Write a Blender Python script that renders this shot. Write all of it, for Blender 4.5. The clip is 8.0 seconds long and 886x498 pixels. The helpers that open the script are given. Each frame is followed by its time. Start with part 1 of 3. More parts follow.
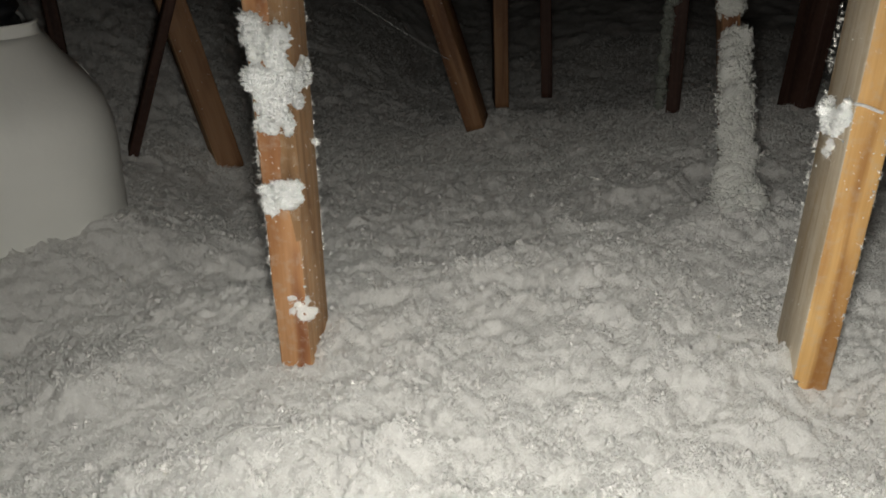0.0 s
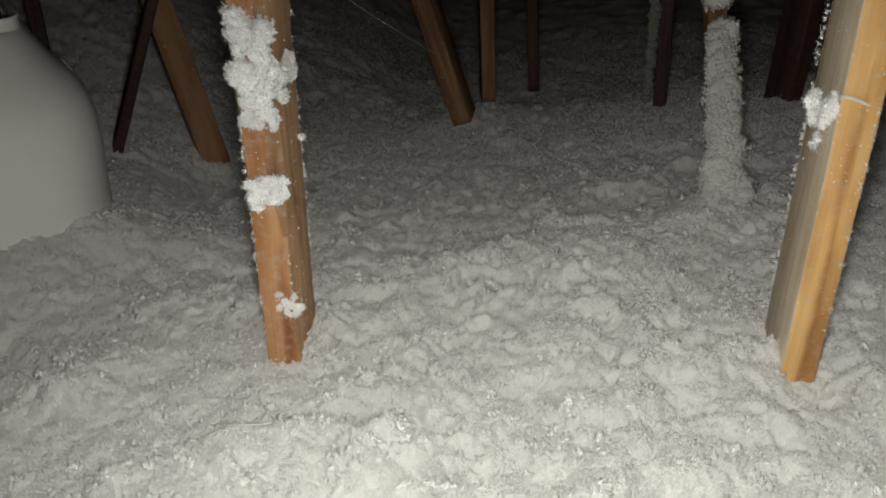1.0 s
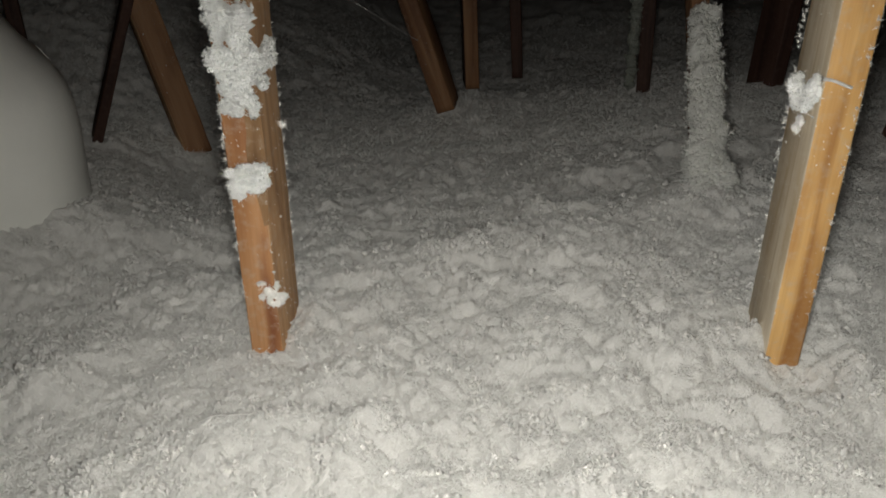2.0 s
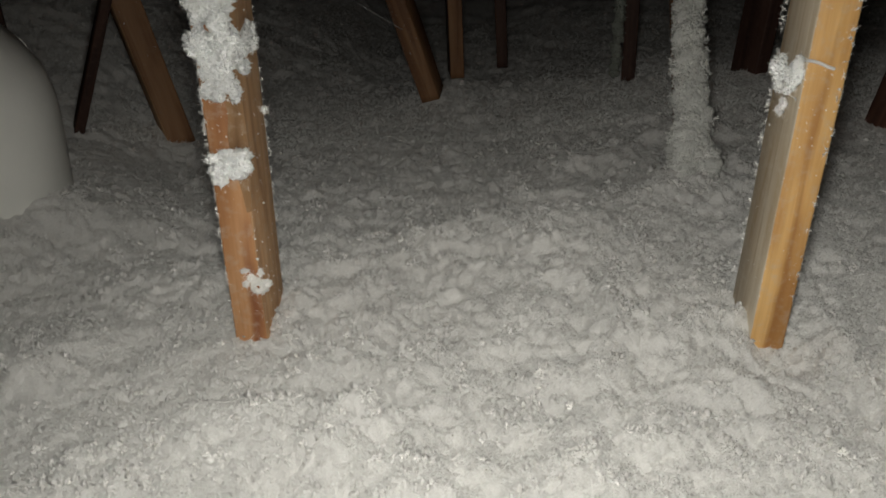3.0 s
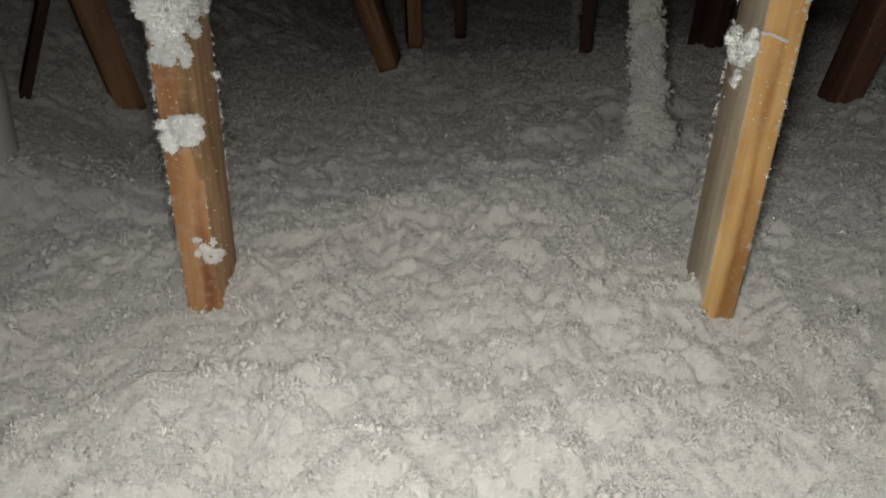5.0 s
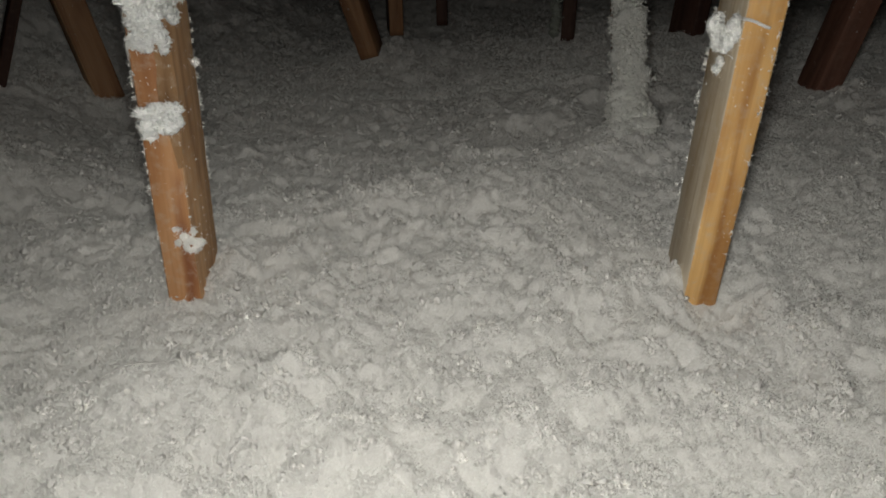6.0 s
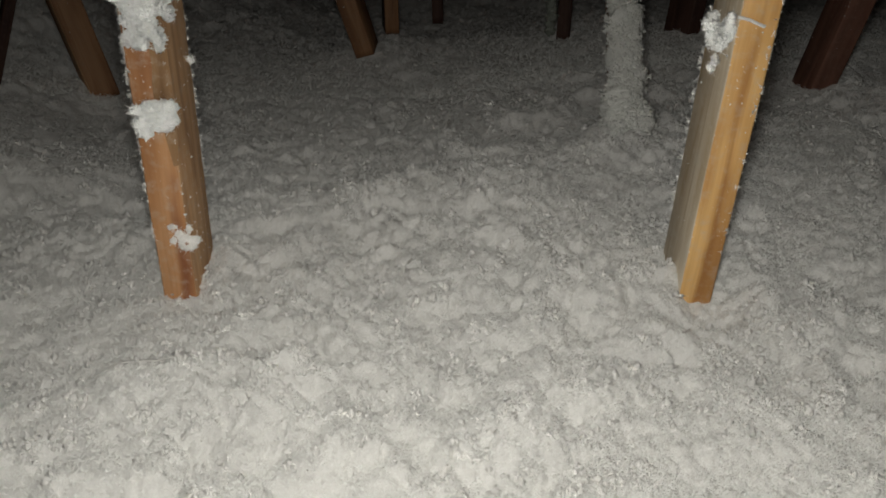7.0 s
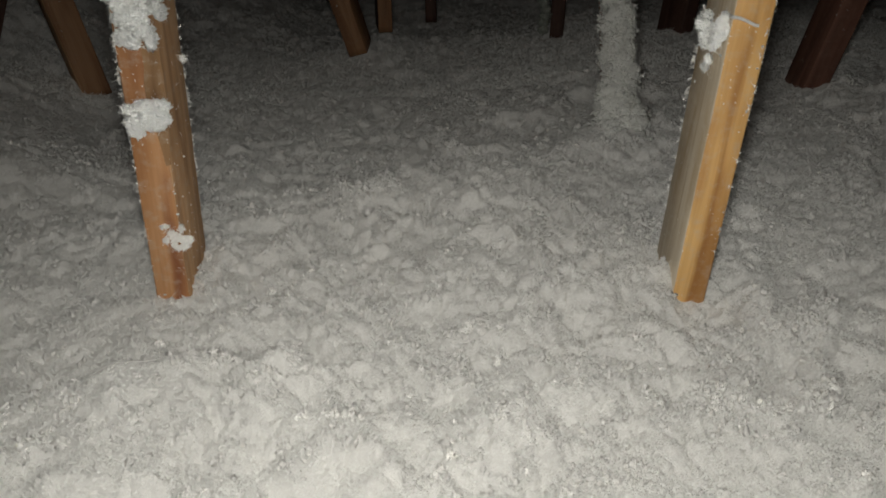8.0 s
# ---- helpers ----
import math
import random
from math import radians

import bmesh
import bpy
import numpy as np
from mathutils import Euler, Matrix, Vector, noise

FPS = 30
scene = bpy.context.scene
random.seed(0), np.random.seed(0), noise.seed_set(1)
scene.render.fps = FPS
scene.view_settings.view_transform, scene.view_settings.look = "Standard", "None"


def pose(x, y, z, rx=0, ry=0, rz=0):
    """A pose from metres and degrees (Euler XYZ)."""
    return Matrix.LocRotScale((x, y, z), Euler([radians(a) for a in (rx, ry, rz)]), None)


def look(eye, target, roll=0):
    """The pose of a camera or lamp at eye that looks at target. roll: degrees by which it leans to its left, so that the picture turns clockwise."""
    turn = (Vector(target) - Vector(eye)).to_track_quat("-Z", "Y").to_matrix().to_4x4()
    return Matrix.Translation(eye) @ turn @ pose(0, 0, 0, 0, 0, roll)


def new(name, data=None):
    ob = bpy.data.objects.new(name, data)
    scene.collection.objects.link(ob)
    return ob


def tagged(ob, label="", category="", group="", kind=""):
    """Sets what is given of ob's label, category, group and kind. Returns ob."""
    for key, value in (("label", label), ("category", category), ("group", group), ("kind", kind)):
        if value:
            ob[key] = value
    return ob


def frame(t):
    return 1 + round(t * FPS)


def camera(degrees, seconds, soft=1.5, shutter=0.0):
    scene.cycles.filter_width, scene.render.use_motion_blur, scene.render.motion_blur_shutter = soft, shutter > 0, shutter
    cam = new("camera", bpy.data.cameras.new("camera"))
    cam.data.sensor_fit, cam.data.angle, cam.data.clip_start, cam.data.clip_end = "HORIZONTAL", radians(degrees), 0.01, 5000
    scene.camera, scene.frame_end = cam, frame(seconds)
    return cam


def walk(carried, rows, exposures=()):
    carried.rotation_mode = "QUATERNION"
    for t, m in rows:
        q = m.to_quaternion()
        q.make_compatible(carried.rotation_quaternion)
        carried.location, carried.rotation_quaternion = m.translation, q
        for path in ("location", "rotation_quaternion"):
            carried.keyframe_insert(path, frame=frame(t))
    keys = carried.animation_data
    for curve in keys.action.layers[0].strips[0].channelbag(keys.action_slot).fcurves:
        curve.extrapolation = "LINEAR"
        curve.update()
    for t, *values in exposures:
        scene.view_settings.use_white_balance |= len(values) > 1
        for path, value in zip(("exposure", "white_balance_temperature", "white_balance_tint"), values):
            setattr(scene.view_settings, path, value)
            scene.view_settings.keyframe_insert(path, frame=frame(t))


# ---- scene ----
# ---- camera and walk ----
cam = camera(54.7, 8.0, soft=1.7, shutter=0.4)
PATH = [
    (0, (0.016, -0.002, 0.586), (-0.008, 1.778, -0.326), -0.4),
    (0.5, (0.015, -0.002, 0.584), (-0.009, 1.779, -0.327), -0.4),
    (1, (0.017, 0.003, 0.584), (0.02, 1.777, -0.339), -0.4),
    (1.5, (0.02, 0.005, 0.582), (0.032, 1.776, -0.348), -0.6),
    (1.7, (0.018, 0.007, 0.581), (0.042, 1.774, -0.356), -0.5),
    (2.8, (0.023, 0.007, 0.573), (0.078, 1.762, -0.386), -0.5),
    (3, (0.022, 0.006, 0.57), (0.088, 1.759, -0.39), -0.4),
    (3.5, (0.023, 0.007, 0.568), (0.119, 1.747, -0.412), 0.1),
    (4, (0.024, 0.009, 0.565), (0.168, 1.731, -0.442), 1.1),
    (4.2, (0.022, 0.01, 0.565), (0.173, 1.73, -0.444), 1.2),
    (5.3, (0.025, 0.009, 0.564), (0.193, 1.722, -0.454), 1.5),
    (5.5, (0.024, 0.01, 0.562), (0.2, 1.721, -0.46), 1.5),
    (6, (0.024, 0.012, 0.562), (0.227, 1.711, -0.474), 1.9),
    (6.5, (0.024, 0.012, 0.562), (0.235, 1.708, -0.477), 2.0),
    (7, (0.024, 0.011, 0.562), (0.237, 1.707, -0.477), 2.1),
    (7.5, (0.024, 0.012, 0.561), (0.245, 1.706, -0.479), 2.2),
    (8, (0.024, 0.013, 0.562), (0.252, 1.705, -0.479), 2.3),
]
walk(cam, [(t, look(eye, target, roll)) for t, eye, target, roll in PATH],
     [(0, 0.14), (1.5, 0.07), (3.5, -0.24), (5.5, -0.31), (8, -0.32)])

# ---- light: a dark attic lit only by the torch carried beside the lens ----
world = bpy.data.worlds.new("attic_dark")
scene.world = world
world.use_nodes = True
world.node_tree.nodes["Background"].inputs["Color"].default_value = (0.0, 0.0, 0.0, 1)
world.node_tree.nodes["Background"].inputs["Strength"].default_value = 0.0
torch_data = bpy.data.lights.new("torch", "SPOT")
torch_data.energy = 27.8
torch_data.color = (1.0, 0.98, 0.90)
torch_data.spot_size = radians(158)
torch_data.spot_blend = 1.0
torch_data.shadow_soft_size = 0.03
torch = new("torch", torch_data)
torch.matrix_world = look((0.021, 0.050, 0.548), (0.22, 0.54, -0.42))


# ---- material helpers ----
def material(name, rough=0.8):
    m = bpy.data.materials.new(name)
    m.use_nodes = True
    nt = m.node_tree
    bsdf = nt.nodes["Principled BSDF"]
    bsdf.inputs["Roughness"].default_value = rough
    return m, nt, bsdf


def node(nt, kind, **values):
    n = nt.nodes.new(kind)
    for key, value in values.items():
        n.inputs[key.replace("_", " ")].default_value = value
    return n


def ramp(nt, source, stops):
    n = nt.nodes.new("ShaderNodeValToRGB")
    els = n.color_ramp.elements
    while len(els) < len(stops):
        els.new(0.5)
    for e, (at, colour) in zip(els, stops):
        e.position, e.color = at, (*colour, 1)
    nt.links.new(source, n.inputs["Fac"])
    return n.outputs["Color"]


def mapped(nt, scale, random_shift=0.0):
    co = nt.nodes.new("ShaderNodeTexCoord")
    mp = nt.nodes.new("ShaderNodeMapping")
    mp.inputs["Scale"].default_value = scale
    nt.links.new(co.outputs["Object"], mp.inputs["Vector"])
    if random_shift:
        info = nt.nodes.new("ShaderNodeObjectInfo")
        mul = nt.nodes.new("ShaderNodeVectorMath")
        mul.operation = "SCALE"
        mul.inputs[0].default_value = (random_shift, random_shift * 0.7, random_shift * 1.3)
        nt.links.new(info.outputs["Random"], mul.inputs["Scale"])
        nt.links.new(mul.outputs[0], mp.inputs["Location"])
    return mp.outputs["Vector"]


def noise_tex(nt, vector, scale, detail=4.0, rough=0.55, distortion=0.0):
    n = node(nt, "ShaderNodeTexNoise", Scale=scale, Detail=detail, Roughness=rough, Distortion=distortion)
    nt.links.new(vector, n.inputs["Vector"])
    return n.outputs["Fac"]


def mix_colour(nt, fac, a, b, blend="MIX"):
    n = nt.nodes.new("ShaderNodeMix")
    n.data_type, n.blend_type = "RGBA", blend
    for value, sock in ((fac, n.inputs[0]), (a, n.inputs[6]), (b, n.inputs[7])):
        if isinstance(value, (int, float)):
            sock.default_value = value
        elif isinstance(value, tuple):
            sock.default_value = (*value, 1)
        else:
            nt.links.new(value, sock)
    return n.outputs[2]


def bump(nt, height, strength, distance, below=None):
    n = node(nt, "ShaderNodeBump", Strength=strength, Distance=distance)
    nt.links.new(height, n.inputs["Height"])
    if below is not None:
        nt.links.new(below, n.inputs["Normal"])
    return n.outputs["Normal"]


def insulation_material(name, tint, deep=0.008):
    m, nt, bsdf = material(name, 1.0)
    v = mapped(nt, (1, 1, 1))
    broad = noise_tex(nt, v, 9, 3)
    fine = noise_tex(nt, v, 300, 4, 0.65, 0.8)
    hair = noise_tex(nt, v, 850, 3, 0.7, 1.5)
    base = ramp(nt, broad, [(0.3, tuple(c * 0.95 for c in tint)), (0.7, tint)])
    fibre = noise_tex(nt, v, 420, 4, 0.7, 1.2)
    wad = noise_tex(nt, v, 75, 3, 0.6, 0.5)
    col = mix_colour(nt, 0.22, base, ramp(nt, fibre, [(0.34, (0.62, 0.61, 0.59)), (0.60, (1.0, 1.0, 1.0))]), "MULTIPLY")
    col = mix_colour(nt, 0.16, col, ramp(nt, wad, [(0.36, (0.66, 0.65, 0.63)), (0.62, (1.0, 1.0, 1.0))]), "MULTIPLY")
    specks = node(nt, "ShaderNodeTexVoronoi", Scale=120.0)
    nt.links.new(v, specks.inputs["Vector"])
    dirt = ramp(nt, specks.outputs["Distance"], [(0.05, (0.35, 0.32, 0.28)), (0.16, (1, 1, 1))])
    pick = ramp(nt, noise_tex(nt, v, 40, 2), [(0.60, (0, 0, 0)), (0.66, (1, 1, 1))])
    col = mix_colour(nt, pick, col, mix_colour(nt, 1.0, col, dirt, "MULTIPLY"))
    nt.links.new(col, bsdf.inputs["Base Color"])
    bsdf.inputs["Specular IOR Level"].default_value = 0.05
    bsdf.subsurface_method = "BURLEY"
    bsdf.inputs["Subsurface Weight"].default_value = 0.68
    bsdf.inputs["Diffuse Roughness"].default_value = 0.0
    bsdf.inputs["Subsurface Radius"].default_value = (1.0, 1.0, 0.95)
    bsdf.inputs["Subsurface Scale"].default_value = deep
    n1 = bump(nt, fine, 0.8, 0.0045)
    n2 = bump(nt, hair, 0.8, 0.002, n1)
    nt.links.new(n2, bsdf.inputs["Normal"])
    return m


def wood_material(name, pale, mid, dark, gloss=0.6, dusty=(0.55, 0.47, 0.38), streak=None):
    m, nt, bsdf = material(name, gloss)
    v = mapped(nt, (1, 1, 0.09), 3.0)
    ring = noise_tex(nt, v, 40, 2, 0.45, 0.8)
    grain = noise_tex(nt, mapped(nt, (1, 1, 0.02), 5.0), 260, 3, 0.6)
    blotch = noise_tex(nt, mapped(nt, (1, 1, 0.22), 7.0), 24, 3, 0.5)
    col = ramp(nt, ring, [(0.34, dark), (0.47, mid), (0.64, pale)])
    col = mix_colour(nt, 0.3, col, ramp(nt, grain, [(0.3, (0.62, 0.52, 0.44)), (0.6, (1, 1, 1))]), "MULTIPLY")
    col = mix_colour(nt, ramp(nt, blotch, [(0.50, (0, 0, 0)), (0.72, (0.7, 0.7, 0.7))]), col, dark)
    if streak is not None:
        # a dark streak of heartwood along one line of the face
        at, half, tone = streak
        co = nt.nodes.new("ShaderNodeTexCoord")
        axes = nt.nodes.new("ShaderNodeSeparateXYZ")
        nt.links.new(co.outputs["Object"], axes.inputs[0])
        wander = node(nt, "ShaderNodeMath")
        wander.operation = "MULTIPLY_ADD"
        nt.links.new(noise_tex(nt, mapped(nt, (0.2, 0.2, 1.0)), 9, 2), wander.inputs[0])
        wander.inputs[1].default_value = 0.016
        nt.links.new(axes.outputs["X"], wander.inputs[2])
        off = node(nt, "ShaderNodeMath")
        off.operation = "SUBTRACT"
        nt.links.new(wander.outputs[0], off.inputs[0])
        off.inputs[1].default_value = at + 0.008
        size = node(nt, "ShaderNodeMath")
        size.operation = "ABSOLUTE"
        nt.links.new(off.outputs[0], size.inputs[0])
        scaled = node(nt, "ShaderNodeMath")
        scaled.operation = "DIVIDE"
        nt.links.new(size.outputs[0], scaled.inputs[0])
        scaled.inputs[1].default_value = half
        there = ramp(nt, scaled.outputs[0], [(0.15, (0.85, 0.85, 0.85)), (1.0, (0, 0, 0))])
        broken = ramp(nt, noise_tex(nt, mapped(nt, (1, 1, 0.5)), 14, 3), [(0.38, (0, 0, 0)), (0.56, (1, 1, 1))])
        col = mix_colour(nt, mix_colour(nt, 1.0, there, broken, "MULTIPLY"), col, tone)
    dust = ramp(nt, noise_tex(nt, mapped(nt, (1, 1, 1), 2.0), 90, 4, 0.65), [(0.50, (0, 0, 0)), (0.78, (0.45, 0.45, 0.45))])
    col = mix_colour(nt, dust, col, dusty)
    nt.links.new(col, bsdf.inputs["Base Color"])
    bsdf.inputs["Specular IOR Level"].default_value = 0.35
    n1 = bump(nt, grain, 0.3, 0.001)
    nt.links.new(bump(nt, ring, 0.2, 0.003, n1), bsdf.inputs["Normal"])
    return m


FLUFF = insulation_material("loose_fill_insulation", (0.93, 0.915, 0.895))
FLUFF_CLEAN = insulation_material("clean_insulation_tuft", (0.97, 0.98, 0.985), 0.006)
FLUFF_GREY = insulation_material("greyish_insulation", (0.84, 0.84, 0.81))


def hair_material(name, shade, thinness):
    m, nt, bsdf = material(name, 0.9)
    bsdf.inputs["Base Color"].default_value = (shade, shade, shade * 0.975, 1)
    bsdf.inputs["Specular IOR Level"].default_value = 0.1
    thin = node(nt, "ShaderNodeBsdfTranslucent", Color=(shade, shade, shade * 0.975, 1))
    both = node(nt, "ShaderNodeMixShader", Fac=thinness)
    nt.links.new(bsdf.outputs[0], both.inputs[1])
    nt.links.new(thin.outputs[0], both.inputs[2])
    nt.links.new(both.outputs[0], nt.nodes["Material Output"].inputs["Surface"])
    return m


HAIR = hair_material("glass_fibre_strand", 0.92, 0.25)
CRUMB = hair_material("glass_fibre_crumb", 0.93, 0.15)
WOOD_ORANGE = wood_material("orange_pine", (0.56, 0.30, 0.145), (0.47, 0.23, 0.10), (0.28, 0.115, 0.05), streak=(0.009, 0.009, (0.24, 0.085, 0.04)))
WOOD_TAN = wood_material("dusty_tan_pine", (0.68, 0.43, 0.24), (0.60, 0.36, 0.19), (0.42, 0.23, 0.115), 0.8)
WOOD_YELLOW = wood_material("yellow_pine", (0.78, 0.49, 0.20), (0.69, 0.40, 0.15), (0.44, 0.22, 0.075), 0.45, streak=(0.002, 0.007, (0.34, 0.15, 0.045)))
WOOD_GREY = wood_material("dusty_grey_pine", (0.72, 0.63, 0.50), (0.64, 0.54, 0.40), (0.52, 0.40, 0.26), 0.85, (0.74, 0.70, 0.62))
WOOD_BARK = wood_material("bark_edge", (0.34, 0.20, 0.10), (0.14, 0.075, 0.04), (0.03, 0.016, 0.010), 0.85)
WOOD_BROWN = wood_material("brown_pine", (0.36, 0.20, 0.105), (0.29, 0.15, 0.075), (0.17, 0.08, 0.042), 0.65, (0.30, 0.20, 0.13))
# Red-brown pine with the attic's dimness put into its colour.
WOOD_DARKENED = wood_material("darkened_red_brown_pine", (0.105, 0.055, 0.042), (0.08, 0.04, 0.03), (0.05, 0.025, 0.02), 0.65, (0.13, 0.085, 0.07))

WOOD_RED = wood_material("reddish_pine", (0.21, 0.10, 0.07), (0.16, 0.07, 0.048), (0.09, 0.042, 0.03), 0.7, (0.24, 0.15, 0.11))


# ---- numeric noise for the insulation's relief ----
LATTICE = np.random.RandomState(7).rand(256, 256)


def value_noise(x, y, seed=0):
    x, y = x + seed * 17.31, y + seed * 9.77
    xi, yi = np.floor(x).astype(int), np.floor(y).astype(int)
    fx, fy = x - xi, y - yi
    fx, fy = fx * fx * fx * (fx * (fx * 6 - 15) + 10), fy * fy * fy * (fy * (fy * 6 - 15) + 10)
    a, b = LATTICE[xi % 256, yi % 256], LATTICE[(xi + 1) % 256, yi % 256]
    c, d = LATTICE[xi % 256, (yi + 1) % 256], LATTICE[(xi + 1) % 256, (yi + 1) % 256]
    return ((a * (1 - fx) + b * fx) * (1 - fy) + (c * (1 - fx) + d * fx) * fy) * 2 - 1


def turned(x, y, degrees):
    c, s = math.cos(radians(degrees)), math.sin(radians(degrees))
    return c * x - s * y, s * x + c * y


def billow(x, y, size, seed):
    """Rounded lumps of that size with sharp creases between them, 0 to 1."""
    u, v = turned(x / size, y / size, 31 * seed)
    u, v = u + 0.6 * value_noise(u * 0.8, v * 0.8, seed + 40), v + 0.6 * value_noise(u * 0.8, v * 0.8, seed + 60)
    return np.sqrt(value_noise(u, v, seed) ** 2 + 0.012)


def wads(x, y, size, seed, keep=0.9):
    """Rounded wads of fluff strewn side by side, of uneven width and height, 0 to 1."""
    u, v = turned(x / size, y / size, 23 * seed)
    wu = 0.28 * value_noise(u * 1.1, v * 1.1, seed + 70) + 0.06 * value_noise(u * 3.1, v * 3.1, seed + 71)
    wv = 0.28 * value_noise(u * 1.1, v * 1.1, seed + 80) + 0.06 * value_noise(u * 3.1, v * 3.1, seed + 81)
    u, v = u + wu, v + wv
    ui, vi = np.floor(u).astype(int), np.floor(v).astype(int)
    top = np.zeros_like(u)
    for a in (-1, 0, 1):
        for b in (-1, 0, 1):
            p, q = (ui + a + 5 * seed) % 256, (vi + b + 11 * seed) % 256
            px, py = ui + a + LATTICE[p, q], vi + b + LATTICE[(p + 91) % 256, (q + 37) % 256]
            high = LATTICE[(p + 13) % 256, (q + 151) % 256]
            wide = 0.62 + 0.50 * LATTICE[(p + 61) % 256, (q + 5) % 256]
            d2 = ((u - px) ** 2 + (v - py) ** 2) / wide**2
            dome = np.where(high > 1 - keep, (0.30 + 0.70 * high) * np.maximum(1 - d2, 0) ** 1.25, 0)
            top = top + dome**3
    return top ** (1 / 3)


def heap(x, y, at, spread, high):
    return high * np.exp(-(((x - at[0]) / spread[0]) ** 2 + ((y - at[1]) / spread[1]) ** 2))


HEAPS = [  # place, spread, height
    ((0.16, 0.605), (0.035, 0.028), 0.026),
    ((0.24, 0.65), (0.05, 0.03), 0.015),
    ((0.207, 1.266), (0.05, 0.03), 0.016),
    ((0.464, 1.232), (0.085, 0.065), 0.037),
    ((0.30, 1.30), (0.12, 0.05), 0.012),
    ((-0.10, 0.60), (0.35, 0.08), 0.016),
    ((0.53, 0.72), (0.045, 0.035), 0.022),
    ((0.586, 1.35), (0.06, 0.05), 0.020),
    ((0.15, 2.30), (0.12, 0.08), 0.024),
    ((0.15, 2.06), (0.085, 0.05), 0.026),
    ((0.12, 0.95), (0.26, 0.16), 0.015),
    ((-0.68, 1.04), (0.22, 0.07), 0.036),
    ((-0.55, 1.20), (0.16, 0.14), 0.080),
    ((-0.51, 1.73), (0.10, 0.06), 0.024),
    ((0.392, 0.83), (0.03, 0.03), 0.006),
    ((-0.118, 0.895), (0.032, 0.04), 0.013),
    ((0.435, 0.785), (0.03, 0.028), -0.011),
    ((0.482, 0.795), (0.02, 0.018), 0.010),
]


CRESTS = [  # along x, crest line, height, width of its near and far slopes
    ((-0.34, -0.295, -0.222, -0.095, -0.034, 0.01), (0.63, 0.649, 0.682, 0.707, 0.695, 0.69), 0.019, 0.060, 0.011),
    ((-0.31, -0.276, -0.195, -0.158), (0.69, 0.702, 0.745, 0.755), 0.012, 0.035, 0.010),
    ((-0.12, -0.037, -0.020, 0.077), (0.812, 0.818, 0.805, 0.803), 0.013, 0.045, 0.010),
    ((0.101, 0.170, 0.205, 0.271, 0.335), (0.728, 0.757, 0.765, 0.825, 0.810), 0.014, 0.045, 0.010),
    ((-0.04, -0.010, 0.032, 0.08), (0.687, 0.695, 0.697, 0.68), 0.010, 0.035, 0.009),
    ((-0.06, 0.019, 0.099, 0.207, 0.350), (1.04, 1.073, 1.099, 1.123, 1.124), 0.014, 0.060, 0.014),
    ((0.25, 0.286, 0.370, 0.410, 0.45), (0.69, 0.684, 0.668, 0.647, 0.63), 0.012, 0.040, 0.010),
    ((0.46, 0.53, 0.60), (0.80, 0.775, 0.79), 0.012, 0.040, 0.010),
    ((-0.62, -0.50, -0.38), (0.79, 0.815, 0.80), 0.012, 0.045, 0.011),
]


def crests(x, y):
    """Long ragged crests, gentle on their near side and steep behind."""
    total = np.zeros_like(x)
    wander = 0.006 * value_noise(x / 0.022, y / 0.05, 51) + 0.003 * value_noise(x / 0.009, y / 0.02, 52)
    for xs, ys, high, near, far in CRESTS:
        off = y - np.interp(x, xs, ys) - wander
        ends = np.clip((x - xs[0]) / 0.03, 0, 1) * np.clip((xs[-1] - x) / 0.03, 0, 1)
        total = total + high * ends * np.exp(-((off / np.where(off < 0, near, far)) ** 2))
    return total * (0.9 + 0.5 * value_noise(x / 0.03, y / 0.05, 53))


